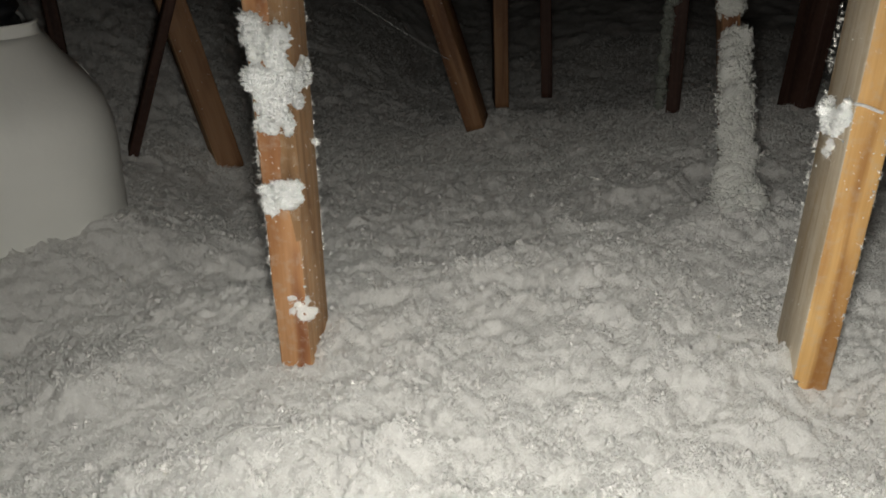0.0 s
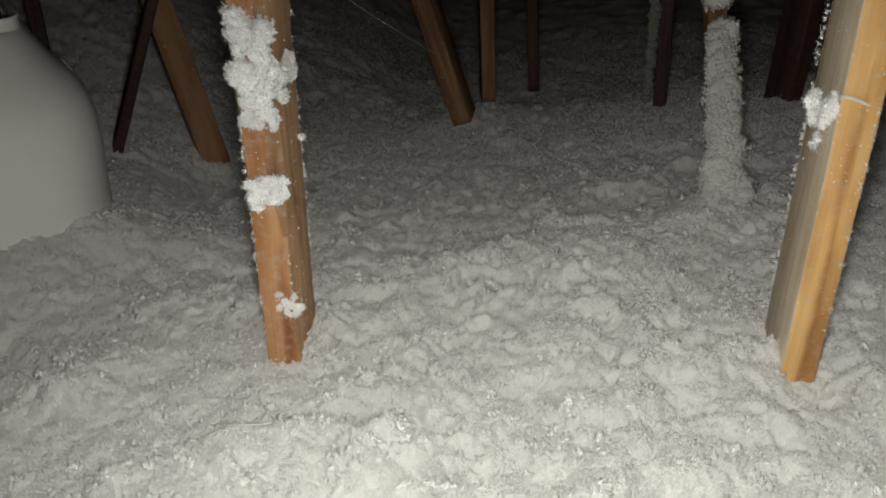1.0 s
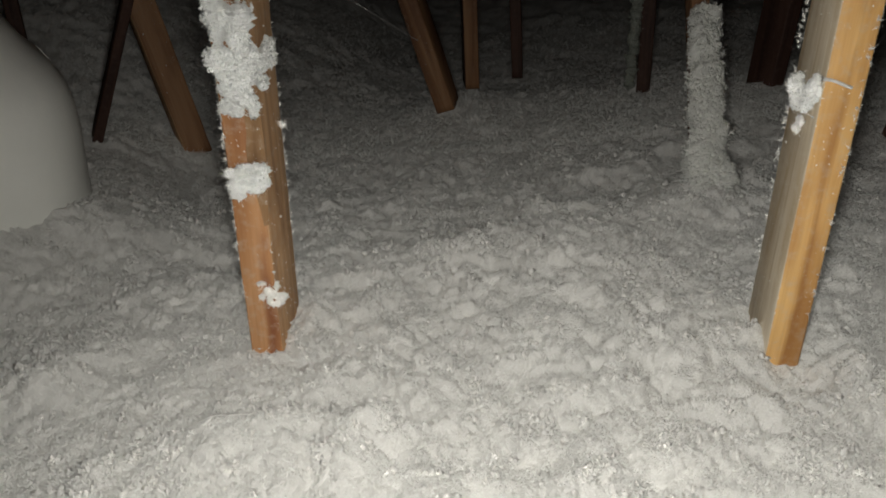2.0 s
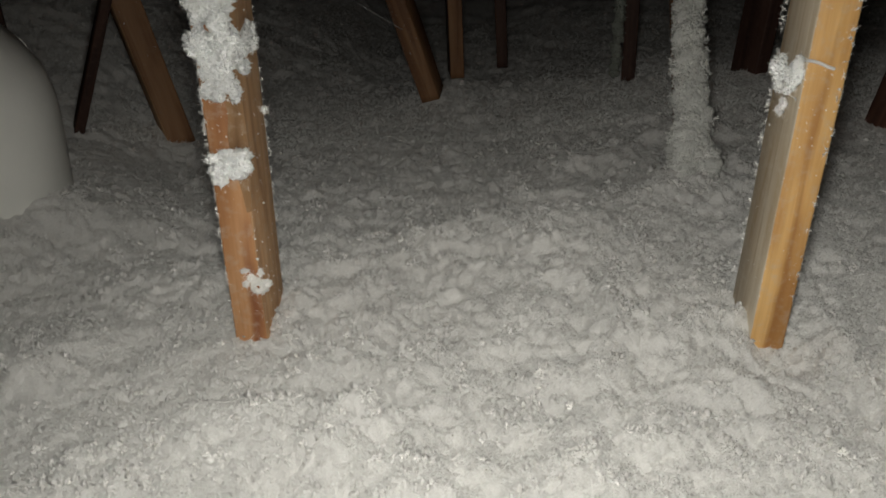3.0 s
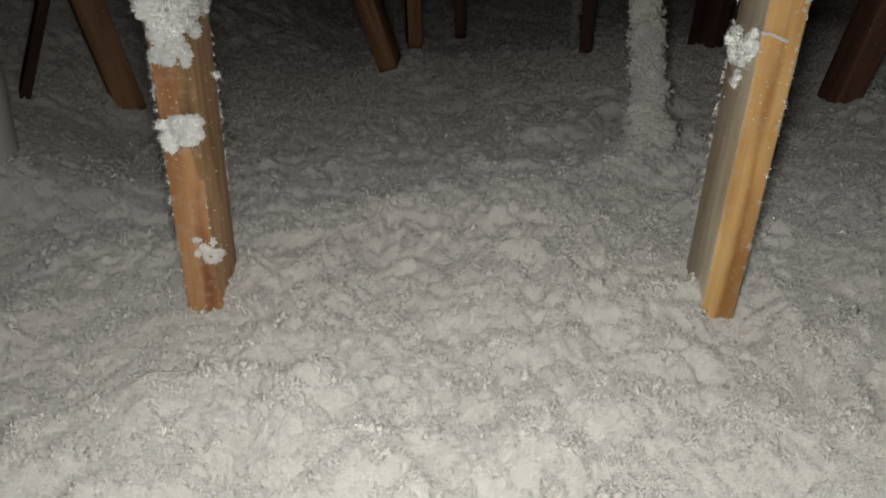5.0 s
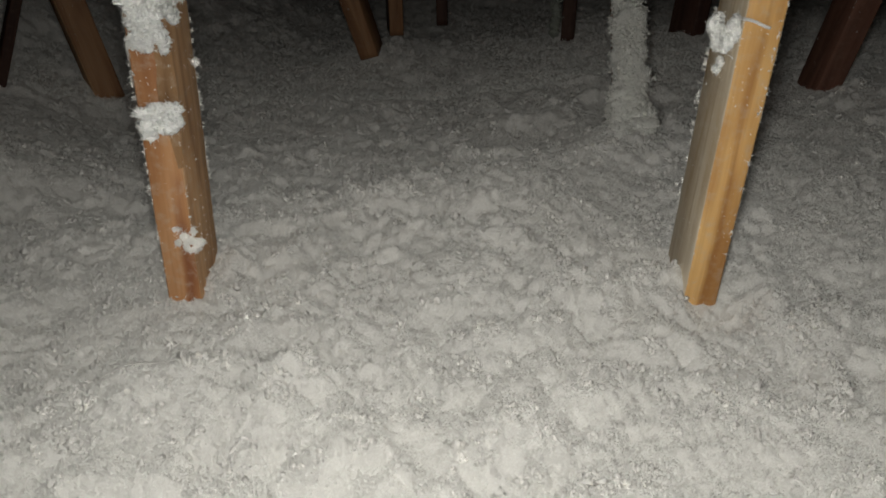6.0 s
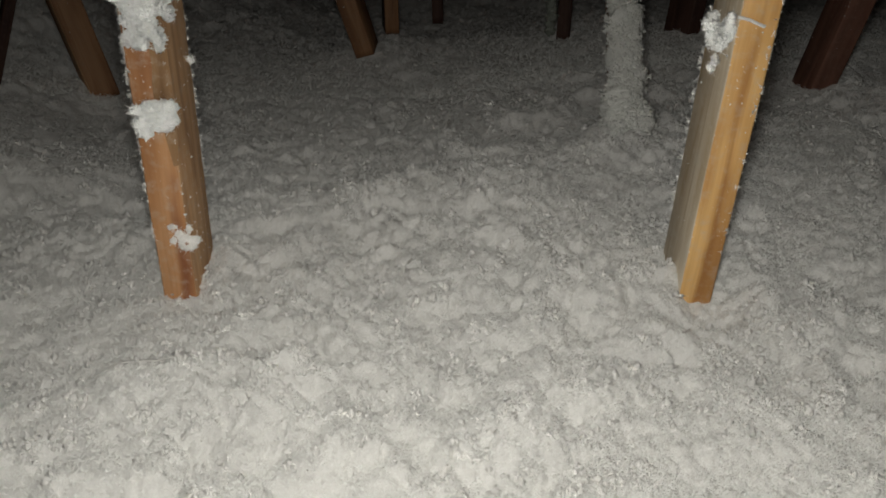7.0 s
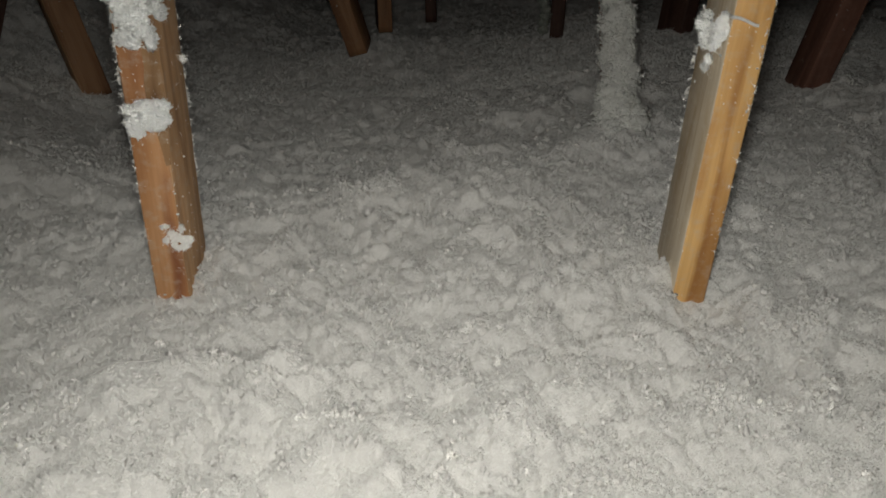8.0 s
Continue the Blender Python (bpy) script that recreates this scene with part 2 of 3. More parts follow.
def relief(x, y, step=0.003):
    """The height of the layer; step: how closely it is sampled there, finer lumps than that are left out."""
    def fine(size):
        return np.clip((size / step - 1.2) / 1.5, 0, 1)

    z = 0.016 * value_noise(x / 0.42, y / 0.42, 1) + 0.010 * value_noise(x / 0.16, y / 0.16, 2)
    thick = np.clip(0.9 + 0.7 * value_noise(x / 0.11, y / 0.11, 27), 0.3, 1.6)
    z += 0.0060 * value_noise(x / 0.075, y / 0.075, 8) + 0.0036 * value_noise(x / 0.036, y / 0.036, 9)
    # uneven rows, as the layer was blown in
    u, v = x + 0.03 * value_noise(x / 0.09, y / 0.09, 15), y + 0.022 * value_noise(x / 0.07, y / 0.07, 16) - 0.12 * x
    rows = np.maximum(1 - 1.5 * np.abs(value_noise(u / 0.19, v / 0.105, 17)), 0) ** 1.5
    rows = rows * np.clip(2.6 - y, 0.15, 1) * np.clip(0.55 + 0.8 * value_noise(x / 0.14, y / 0.14, 18), 0, 1.2)
    z += 0.008 * (rows - 0.25) + crests(x, y)
    z += 0.0105 * (wads(x, y, 0.058, 3, 0.55) - 0.32) * thick
    z += 0.0088 * (wads(x, y, 0.030, 4, 0.6) - 0.33) * thick * fine(0.030)
    ragged = np.clip(0.9 + 0.7 * value_noise(x / 0.05, y / 0.05, 28), 0.3, 1.6)
    z += 0.0060 * (wads(x, y, 0.0150, 5, 0.6) - 0.30) * ragged * fine(0.0150)
    z += 0.0016 * value_noise(x / 0.012, y / 0.012, 10) * fine(0.012) + 0.0009 * value_noise(x / 0.0065, y / 0.0065, 11) * fine(0.0065)
    z += 0.0026 * (wads(x, y, 0.0078, 6, 0.6) - 0.30) * ragged * fine(0.0078)
    z += 0.0008 * value_noise(x / 0.0036, y / 0.0036, 25) * fine(0.0036)
    lumpy = 0.75 + 0.8 * (billow(x, y, 0.03, 9) - 0.3)
    for at, spread, high in HEAPS:
        z = z + heap(x, y, at, spread, high) * (1 + (lumpy - 1) * min(1.0, 0.016 / abs(high)))
    # the layer slopes away behind the plateau in the middle
    d = -0.39 * (x + 0.10) + 0.92 * (y - 1.05)
    away = np.clip((d - 0.02) / 0.66, 0, 1)
    z = z - (0.018 * np.exp(-(((d - 0.13) / 0.10) ** 2)) + 0.084 * away) * np.clip((0.75 - x) / 0.5, 0, 1) * np.clip((x + 0.72) / 0.25, 0, 1)
    bank = np.clip((-x - 0.55 + 0.25 * (y - 1.5)) / 1.4, 0, 1) * np.clip((y - 1.65) / 0.8, 0, 1)
    fall = np.clip((y - 2.05) / 1.0, 0, 1) * np.clip((x + 0.35) / 0.3, 0, 1)
    # the layer thins out towards the back
    z = z - 0.08 * np.clip(y - 1.25, 0, 1.5)
    # it falls off towards the low side too
    z = z - 0.10 * np.clip(-x - 0.22, 0, 0.30) * np.clip(1.7 - y, 0, 1)
    return z + 0.42 * bank - 0.12 * fall * fall * (3 - 2 * fall)


def mesh_from(name, verts, faces):
    me = bpy.data.meshes.new(name)
    verts, faces = np.asarray(verts, np.float32), np.asarray(faces, np.int32)
    me.vertices.add(len(verts))
    me.vertices.foreach_set("co", verts.ravel())
    n, k = faces.shape
    me.loops.add(n * k)
    me.loops.foreach_set("vertex_index", faces.ravel())
    me.polygons.add(n)
    me.polygons.foreach_set("loop_start", np.arange(0, n * k, k, dtype=np.int32))
    me.update(calc_edges=True)
    me.polygons.foreach_set("use_smooth", np.ones(n, bool))
    return me


def part(name, bm, mat, parent=None, label=""):
    """Links a bmesh, or a ready mesh, as one object, under a thing where one is given."""
    if isinstance(bm, bmesh.types.BMesh):
        me = bpy.data.meshes.new(name)
        bm.to_mesh(me)
        bm.free()
    else:
        me = bm
    me.materials.append(mat)
    ob = new(name, me)
    if parent is not None:
        ob.parent = parent
    return tagged(ob, label)


# ---- the insulation's surface ----
def leaned(x, y):
    """Soft overhangs: the wads lean a little in every direction."""
    out = []
    for seed in (11, 13):
        out.append(0.0035 * value_noise(x / 0.034, y / 0.034, seed) + 0.0016 * value_noise(x / 0.013, y / 0.013, seed + 20)
                   + 0.0010 * value_noise(x / 0.006, y / 0.006, seed + 1))
    return out


def surface(x, y, step=0.0022):
    """Places on the layer's upper side."""
    dx, dy = leaned(x, y)
    return np.stack([x + dx, y + dy, relief(x, y, step)], -1)


def spread(n, near, far, power, rng):
    """Places strewn over the walked side of the attic, thicker towards the near side."""
    y = near + (far - near) * rng.rand(n) ** power
    return 0.065 * y + rng.uniform(-1, 1, n) * (0.22 + 0.525 * y), y


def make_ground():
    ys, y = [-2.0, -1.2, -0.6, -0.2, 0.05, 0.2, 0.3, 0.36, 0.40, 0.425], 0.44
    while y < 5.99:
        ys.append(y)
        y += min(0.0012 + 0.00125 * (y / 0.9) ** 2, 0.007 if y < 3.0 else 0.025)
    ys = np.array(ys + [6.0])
    u = np.linspace(-1, 1, 641)
    side = np.linspace(0, 1, 46)[1:] ** 1.8
    half = 0.22 + 0.525 * np.maximum(ys, 0.3)[:, None]
    mid = 0.065 * ys[:, None]
    inner = mid + u[None] * half
    left = (mid - half) + (-3.5 - (mid - half)) * side[None]
    right = (mid + half) + (3.8 - (mid + half)) * side[None]
    gx = np.concatenate([left[:, ::-1], inner, right], 1)
    gy = np.repeat(ys[:, None], gx.shape[1], 1)
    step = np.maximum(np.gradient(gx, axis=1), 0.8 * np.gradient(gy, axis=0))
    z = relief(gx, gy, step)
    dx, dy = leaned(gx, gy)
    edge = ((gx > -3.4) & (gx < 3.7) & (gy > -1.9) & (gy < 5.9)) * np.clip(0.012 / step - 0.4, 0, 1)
    verts = np.stack([gx + dx * edge, gy + dy * edge, z], -1).reshape(-1, 3)
    rows, cols = gx.shape
    i = (np.arange(rows - 1)[:, None] * cols + np.arange(cols - 1)).ravel()
    faces = np.stack([i, i + 1, i + cols + 1, i + cols], -1)
    ob = part("ground", mesh_from("ground", verts, faces), FLUFF)
    return tagged(ob, "thick uneven layer of white blown-in loose-fill insulation", "insulation", kind="structure")


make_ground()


def ico(level):
    bm = bmesh.new()
    bmesh.ops.create_icosphere(bm, subdivisions=level, radius=1.0)
    v = np.array([p.co[:] for p in bm.verts])
    f = np.array([[p.index for p in q.verts] for q in bm.faces])
    bm.free()
    return v, f


ICO = {level: ico(level) for level in (1, 2, 3)}
ICO[0] = (np.array([(1, 0, 0), (-1, 0, 0), (0, 1, 0), (0, -1, 0), (0, 0, 1), (0, 0, -1)], float),
          np.array([(0, 2, 4), (2, 1, 4), (1, 3, 4), (3, 0, 4), (2, 0, 5), (1, 2, 5), (3, 1, 5), (0, 3, 5)]))


def tufts(places, sizes, rng, level=2, rough=0.45, flat=0.8):
    """Ragged little lumps, joined."""
    v0, f0 = ICO[level]
    n, k = len(places), len(v0)
    r = 1 + rough * (rng.rand(n, k) * 2 - 1)
    stretch = rng.uniform(0.6, 1.4, (n, 1, 3)) * np.array([1, 1, flat])
    pts = v0[None] * r[..., None] * stretch * sizes[:, None, None] + places[:, None, :]
    return pts.reshape(-1, 3), (f0[None] + (np.arange(n) * k)[:, None, None]).reshape(-1, 3)


def fibres(places, ways, lengths, rng, width=0.0003, bits=4):
    """Thin bent strands that start at the places, joined."""
    n = len(places)
    ways = ways / np.linalg.norm(ways, axis=1, keepdims=True)
    curl = rng.normal(0, 0.55, (n, 3))
    side = np.cross(ways, rng.normal(0, 1, (n, 3)))
    side /= np.linalg.norm(side, axis=1, keepdims=True)
    pts = []
    for b in range(bits + 1):
        s = b / bits
        mid = places + lengths[:, None] * (ways * s + curl * s * s)
        w = width * (1.0 - 0.6 * s)
        pts += [mid - side * w, mid + side * w]
    pts = np.stack(pts, 1)
    k = 2 * (bits + 1)
    f = np.array([[2 * b, 2 * b + 1, 2 * b + 3, 2 * b + 2] for b in range(bits)])
    return pts.reshape(-1, 3), (f[None] + (np.arange(n) * k)[:, None, None]).reshape(-1, 4)


def fluffed(mid, half, rng, core_level, per, grain, hairs, hair_length):
    """Soft lumps overgrown with ragged tufts and strands: vertices and triangles."""
    v0, f0 = ICO[core_level]
    n, k = len(mid), len(v0)
    r = 0.72 + 0.14 * rng.rand(n, k) + 0.12 * np.sin(v0 @ rng.normal(0, 4, (3, n)) + rng.rand(n) * 6).T
    core = (v0[None] * r[..., None] * half[:, None] + mid[:, None]).reshape(-1, 3)
    core_f = (f0[None] + (np.arange(n) * k)[:, None, None]).reshape(-1, 3)

    def shell(count, low, high):
        d = rng.normal(0, 1, (n, count, 3))
        d /= np.linalg.norm(d, axis=2, keepdims=True)
        return (mid[:, None] + d * half[:, None] * rng.uniform(low, high, (n, count, 1))).reshape(-1, 3), d.reshape(-1, 3)

    places, _ = shell(per, 0.55, 1.03)
    tv, tf = tufts(places, rng.uniform(*grain, len(places)), rng, 0, 0.6, 1.0)
    starts, ways = shell(hairs, 0.6, 1.0)
    hv, hf = fibres(starts, ways + rng.normal(0, 0.5, ways.shape), rng.uniform(*hair_length, len(starts)), rng, 0.00034, 2)
    hf = np.concatenate([hf[:, [0, 1, 2]], hf[:, [0, 2, 3]]])
    return np.concatenate([core, tv, hv]), np.concatenate([core_f, tf + len(core), hf + len(core) + len(tv)]), len(hf)


def fuzz(name, roots, rng, low=0.0015, high=0.0060, wide=1.0):
    """A nap of short pointed fibres that stand out of the layer every way."""
    n = len(roots)
    way = rng.normal(0, 1, (n, 3))
    way[:, 2] = np.abs(way[:, 2]) * 0.9 + 0.1
    way /= np.linalg.norm(way, axis=1, keepdims=True)
    side = np.cross(way, rng.normal(0, 1, (n, 3)))
    side *= (wide * rng.uniform(0.00025, 0.00055, n) / np.linalg.norm(side, axis=1))[:, None]
    tip = roots + way * rng.uniform(low, high, n)[:, None]
    ob = part(name, mesh_from(name, np.stack([roots - side, roots + side, tip], 1).reshape(-1, 3), np.arange(3 * n).reshape(-1, 3)), HAIR)
    tagged(ob, "short white fibres standing out of the insulation", "insulation", kind="stuff")


def ground_fuzz():
    rng = np.random.RandomState(41)
    x, y = spread(850000, 0.44, 2.2, 1.7, rng)
    fuzz("insulation_nap", surface(x, y) - (0, 0, 0.0004), rng)
    x, y = spread(110000, 1.7, 3.6, 1.4, rng)
    fuzz("insulation_nap", surface(x, y, 0.006) - (0, 0, 0.001), rng, 0.004, 0.014, 3.0)


ground_fuzz()


def hairy(ob, strands):
    """Gives the mesh's last faces, its strands, their own finish."""
    ob.data.materials.append(HAIR)
    slots = np.zeros(len(ob.data.polygons), np.int32)
    slots[-strands:] = 1
    ob.data.polygons.foreach_set("material_index", slots)


def ground_tufts():
    """Ragged tufts torn out of the layer, in loose families, each with a few strands."""
    rng = np.random.RandomState(29)
    x, y = spread(24000, 0.44, 1.7, 1.5, rng)
    keep = rng.rand(len(x)) < 1.9 * (wads(x, y, 0.030, 4, 0.6) - 0.32) + 30.0 * crests(x, y) + 0.3 * value_noise(x / 0.045, y / 0.045, 33)
    x, y = x[keep], y[keep]
    each = 5
    size = np.clip(rng.lognormal(math.log(0.0046), 0.45, len(x)), 0.002, 0.009)
    for at, reach, count in (((0.160, 0.604), 0.020, 60), ((0.207, 1.262), 0.022, 46), ((0.53, 0.715), 0.024, 46), ((0.25, 0.655), 0.018, 24),
                             ((-0.10, 0.705), 0.020, 30), ((0.03, 1.02), 0.020, 26), ((0.34, 0.98), 0.020, 26), ((-0.52, 0.83), 0.024, 30)):
        x = np.concatenate([x, at[0] + reach * rng.normal(0, 0.7, count)])
        y = np.concatenate([y, at[1] + reach * rng.normal(0, 0.55, count)])
        size = np.concatenate([size, rng.uniform(0.0025, 0.0075, count)])
    n = len(x)
    base = surface(x, y)

    def around(count, lift):
        d = rng.normal(0, 1, (n, count, 3))
        d /= np.linalg.norm(d, axis=2, keepdims=True)
        d[..., 2] = np.abs(d[..., 2]) * lift - 0.1
        return (base[:, None] + d * (rng.uniform(0.15, 1.0, (n, count)) * size[:, None])[..., None]).reshape(-1, 3), d.reshape(-1, 3)

    at, _ = around(each, 1.0)
    grain = np.clip((rng.uniform(0.20, 0.52, (n, each)) * size[:, None]).ravel(), 0.0007, 0.0042)
    tv, tf = tufts(at, grain, rng, 0, 0.6, 1.15)
    at, ways = around(4, 0.9)
    hv, hf = fibres(at, ways + rng.normal(0, 0.5, ways.shape), rng.uniform(0.002, 0.007, len(at)), rng, 0.00032, 2)
    hf = np.concatenate([hf[:, [0, 1, 2]], hf[:, [0, 2, 3]]])
    ob = part("insulation_tufts", mesh_from("insulation_tufts", np.concatenate([tv, hv]), np.concatenate([tf, hf + len(tv)])), FLUFF)
    hairy(ob, len(hf))
    tagged(ob, "ragged soft tufts of white insulation covering the layer", "insulation", kind="stuff")


ground_tufts()


def ground_litter():
    rng = np.random.RandomState(5)
    x, y = spread(24000, 0.44, 1.7, 1.4, rng)
    size = np.clip(rng.lognormal(math.log(0.0010), 0.38, len(x)), 0.0005, 0.0024)
    v, f = tufts(surface(x, y), size, rng, 0, 0.45)
    ob = part("insulation_crumbs", mesh_from("insulation_crumbs", v, f), CRUMB)
    tagged(ob, "small loose crumbs of white insulation lying on the layer", "insulation", kind="stuff")


ground_litter()

# ---- plain unseen shell that closes the attic, its dimness put into the colour ----
ROOF_Z = 1.5


def slab(name, lo, hi, mat, label, category):
    bm = bmesh.new()
    bmesh.ops.create_cube(bm, size=1.0)
    for v in bm.verts:
        v.co = [lo[i] + (v.co[i] + 0.5) * (hi[i] - lo[i]) for i in range(3)]
    return tagged(part(name, bm, mat), label, category, kind="structure")


slab("ceiling", (-3.5, -2.0, ROOF_Z), (3.8, 6.0, ROOF_Z + 0.05), WOOD_DARKENED, "underside of the wooden roof deck, darkened in colour", "roof")
slab("wall_north", (-3.5, 6.0, -0.4), (3.8, 6.1, ROOF_Z), WOOD_DARKENED, "wooden end wall of the attic, darkened in colour", "wall")
slab("wall_south", (-3.5, -2.1, -0.4), (3.8, -2.0, ROOF_Z), WOOD_DARKENED, "wooden end wall of the attic, darkened in colour", "wall")
slab("wall_west", (-3.6, -2.0, -0.4), (-3.5, 6.0, ROOF_Z), WOOD_DARKENED, "wooden side wall of the attic, darkened in colour", "wall")
slab("wall_east", (3.8, -2.0, -0.4), (3.9, 6.0, ROOF_Z), WOOD_DARKENED, "wooden side wall of the attic, darkened in colour", "wall")


# ---- timbers ----
def timber(name, wide, deep, mat, side_mat, label, seed, wane=0.0):
    """A sawn truss member along z, from below the insulation to the roof, with its wide sides in another finish."""
    rng = random.Random(seed)
    bm = bmesh.new()
    rings, e = [], 0.003
    outline = []
    for cx, cy in ((1, -1), (1, 1), (-1, 1), (-1, -1)):
        for k in range(3):
            a = math.atan2(cy, cx) + (k - 1) * math.pi / 4
            outline.append((cx * (wide / 2 - e) + e * math.cos(a), cy * (deep / 2 - e) + e * math.sin(a)))
    steps = 90
    low, high = -0.12, 1.48
    for i in range(steps + 1):
        z = low + (high - low) * i / steps
        ring = []
        for j, (u, v) in enumerate(outline):
            du = 0.0010 * noise.noise((u * 20 + seed, v * 20, z * 5)) + 0.0006 * noise.noise((u * 90, v * 90 + seed, z * 40))
            if wane and j < 3:
                k = min(1.0, max(0.0, (z - 0.15) / 0.06))
                cut = wane * k * (0.8 + 0.5 * noise.noise((seed, 1.0, z * 14)) + 0.25 * noise.noise((seed, 4.0, z * 60)))
                u, v = u - cut * (1.0, 0.55, 0.0)[j], v + cut * (0.0, 0.55, 1.0)[j]
            ring.append(bm.verts.new((u + du, v + du, z)))
        rings.append(ring)
    n = len(outline)
    for a, b in zip(rings, rings[1:]):
        for j in range(n):
            bm.faces.new((a[j], a[(j + 1) % n], b[(j + 1) % n], b[j]))
    bm.faces.new(rings[0][::-1])
    bm.faces.new(rings[-1])
    bmesh.ops.recalc_face_normals(bm, faces=bm.faces)
    for f in bm.faces:
        f.smooth = len(f.verts) == 4
    for f in bm.faces:
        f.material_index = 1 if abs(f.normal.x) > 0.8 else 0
        mid = f.calc_center_median()
        if wane and f.normal.x > 0.3 and f.normal.y < -0.3 and mid.z > 0.165:
            f.material_index = 2
    bark = [[v.co.copy() for v in f.verts] for f in bm.faces if f.material_index == 2]
    bmesh.ops.delete(bm, geom=[f for f in bm.faces if f.material_index == 2], context="FACES_ONLY")
    ob = part(name, bm, mat)
    ob.data.materials.append(side_mat)
    if bark:
        strip = bmesh.new()
        for corners in bark:
            strip.faces.new([strip.verts.new(c) for c in corners]).smooth = True
        bmesh.ops.remove_doubles(strip, verts=strip.verts, dist=1e-6)
        bmesh.ops.recalc_face_normals(strip, faces=strip.faces)
        part("bark_edge", strip, WOOD_BARK, ob, "strip of dark bark along one edge")
    return tagged(ob, label, "timber", "roof truss timbers")


def upright(base, lean=(0.0, 0.0), turn=0.0):
    axis = Vector((lean[0], lean[1], 1.0)).normalized()
    q = Vector((0, 0, 1)).rotation_difference(axis)
    return Matrix.Translation((base[0], base[1], 0)) @ q.to_matrix().to_4x4() @ pose(0, 0, 0, 0, 0, turn)


THICK, DEEP, TURN = 0.038, 0.089, -6.0
POSTS = {}


def place_timber(key, base, lean, turn, wide, deep, mat, side_mat, label, seed, wane=0.0):
    ob = timber("truss_web", wide, deep, mat, side_mat, label, seed, wane)
    ob.matrix_world = upright(base, lean, turn)
    POSTS[key] = ob
    return ob


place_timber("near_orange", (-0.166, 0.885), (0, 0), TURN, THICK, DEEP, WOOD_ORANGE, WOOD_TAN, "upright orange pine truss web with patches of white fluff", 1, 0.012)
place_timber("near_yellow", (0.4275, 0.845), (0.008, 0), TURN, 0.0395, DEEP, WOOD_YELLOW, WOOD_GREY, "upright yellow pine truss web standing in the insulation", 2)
place_timber("coated", (0.466, 1.262), (0.09, 0.90), TURN, 0.030, 0.055, WOOD_BROWN, WOOD_BROWN, "leaning pine truss web thickly coated with white fluff", 3)
place_timber("left_lean", (-0.512, 1.785), (-0.222, 0), 26.0, 0.055, DEEP, WOOD_BROWN, WOOD_TAN, "leaning brown pine truss web near the white dome", 4)
place_timber("middle_lean", (0.04, 2.055), (-0.325, 0), -10.0, 0.045, DEEP, WOOD_BROWN, WOOD_BROWN, "leaning brown pine truss web standing in the insulation", 5)
# The wide sides take the darkened pine: side shade put into the colour.
place_timber("far_upright", (0.14, 2.245), (-0.038, 0), 2.0, 0.037, DEEP, WOOD_BROWN, WOOD_DARKENED, "narrow upright pine truss web far back", 6)
place_timber("dark_upright", (0.585, 2.16), (-0.03, 0), -14.0, 0.035, 0.06, WOOD_DARKENED, WOOD_DARKENED, "dark red-brown truss web with fluff on one side", 7)
place_timber("right_lean", (0.955, 1.556), (0.09, -0.15), TURN, 0.047, DEEP, WOOD_RED, WOOD_RED, "leaning dark red-brown truss web standing in the insulation", 8)
# A brace that stands in shadow; its shade is put into the wood colour.
place_timber("thin_shaded", (-0.641, 1.7), (0.40, 0.0), 20.0, 0.020, 0.05, WOOD_DARKENED, WOOD_DARKENED, "thin brace leaning beside the white dome, its shade put into the colour", 9)
place_timber("behind_dome", (-0.81, 1.78), (0.0, 0.0), 20.0, 0.028, 0.03, WOOD_DARKENED, WOOD_DARKENED, "dark red-brown truss web behind the white dome", 10)
# Webs beyond the torch's reach: the dark is put into their wood colour.
place_timber("far_dark_wide", (0.86, 2.04), (0.05, 0.0), 20.0, THICK, DEEP, WOOD_DARKENED, WOOD_DARKENED, "truss web far back, the attic's dark put into its colour", 12)
place_timber("far_dark_red", (0.2711, 2.3328), (-0.06, 0.0), TURN, 0.03, DEEP, WOOD_DARKENED, WOOD_DARKENED, "truss web far back, the attic's dark put into its colour", 13)


# ---- white dome ----
def plastic_material():
    m, nt, bsdf = material("white_moulded_plastic", 0.5)
    v = mapped(nt, (1, 1, 1))
    col = ramp(nt, noise_tex(nt, v, 7, 4), [(0.3, (0.83, 0.83, 0.79)), (0.7, (0.90, 0.90, 0.86))])
    nt.links.new(col, bsdf.inputs["Base Color"])
    nt.links.new(bump(nt, noise_tex(nt, v, 60, 3), 0.12, 0.004), bsdf.inputs["Normal"])
    return m


PLASTIC = plastic_material()


def lathe(profile, segments=96, wobble=0.0, square=2.0):
    """A turned shell; square over 2 flattens its four sides."""
    bm = bmesh.new()
    rings = []
    for r, z in profile:
        ring = []
        for i in range(segments):
            a = 2 * math.pi * i / segments
            c, s = math.cos(a), math.sin(a)
            k = r / (abs(c) ** square + abs(s) ** square) ** (1 / square)
            k += wobble * noise.noise((c * 2, s * 2, z * 6))
            ring.append(bm.verts.new((k * c, k * s * 0.84, z)))
        rings.append(ring)
    for a, b in zip(rings, rings[1:]):
        for j in range(segments):
            f = bm.faces.new((a[j], a[(j + 1) % segments], b[(j + 1) % segments], b[j]))
            f.smooth = True
    bmesh.ops.recalc_face_normals(bm, faces=bm.faces)
    return bm


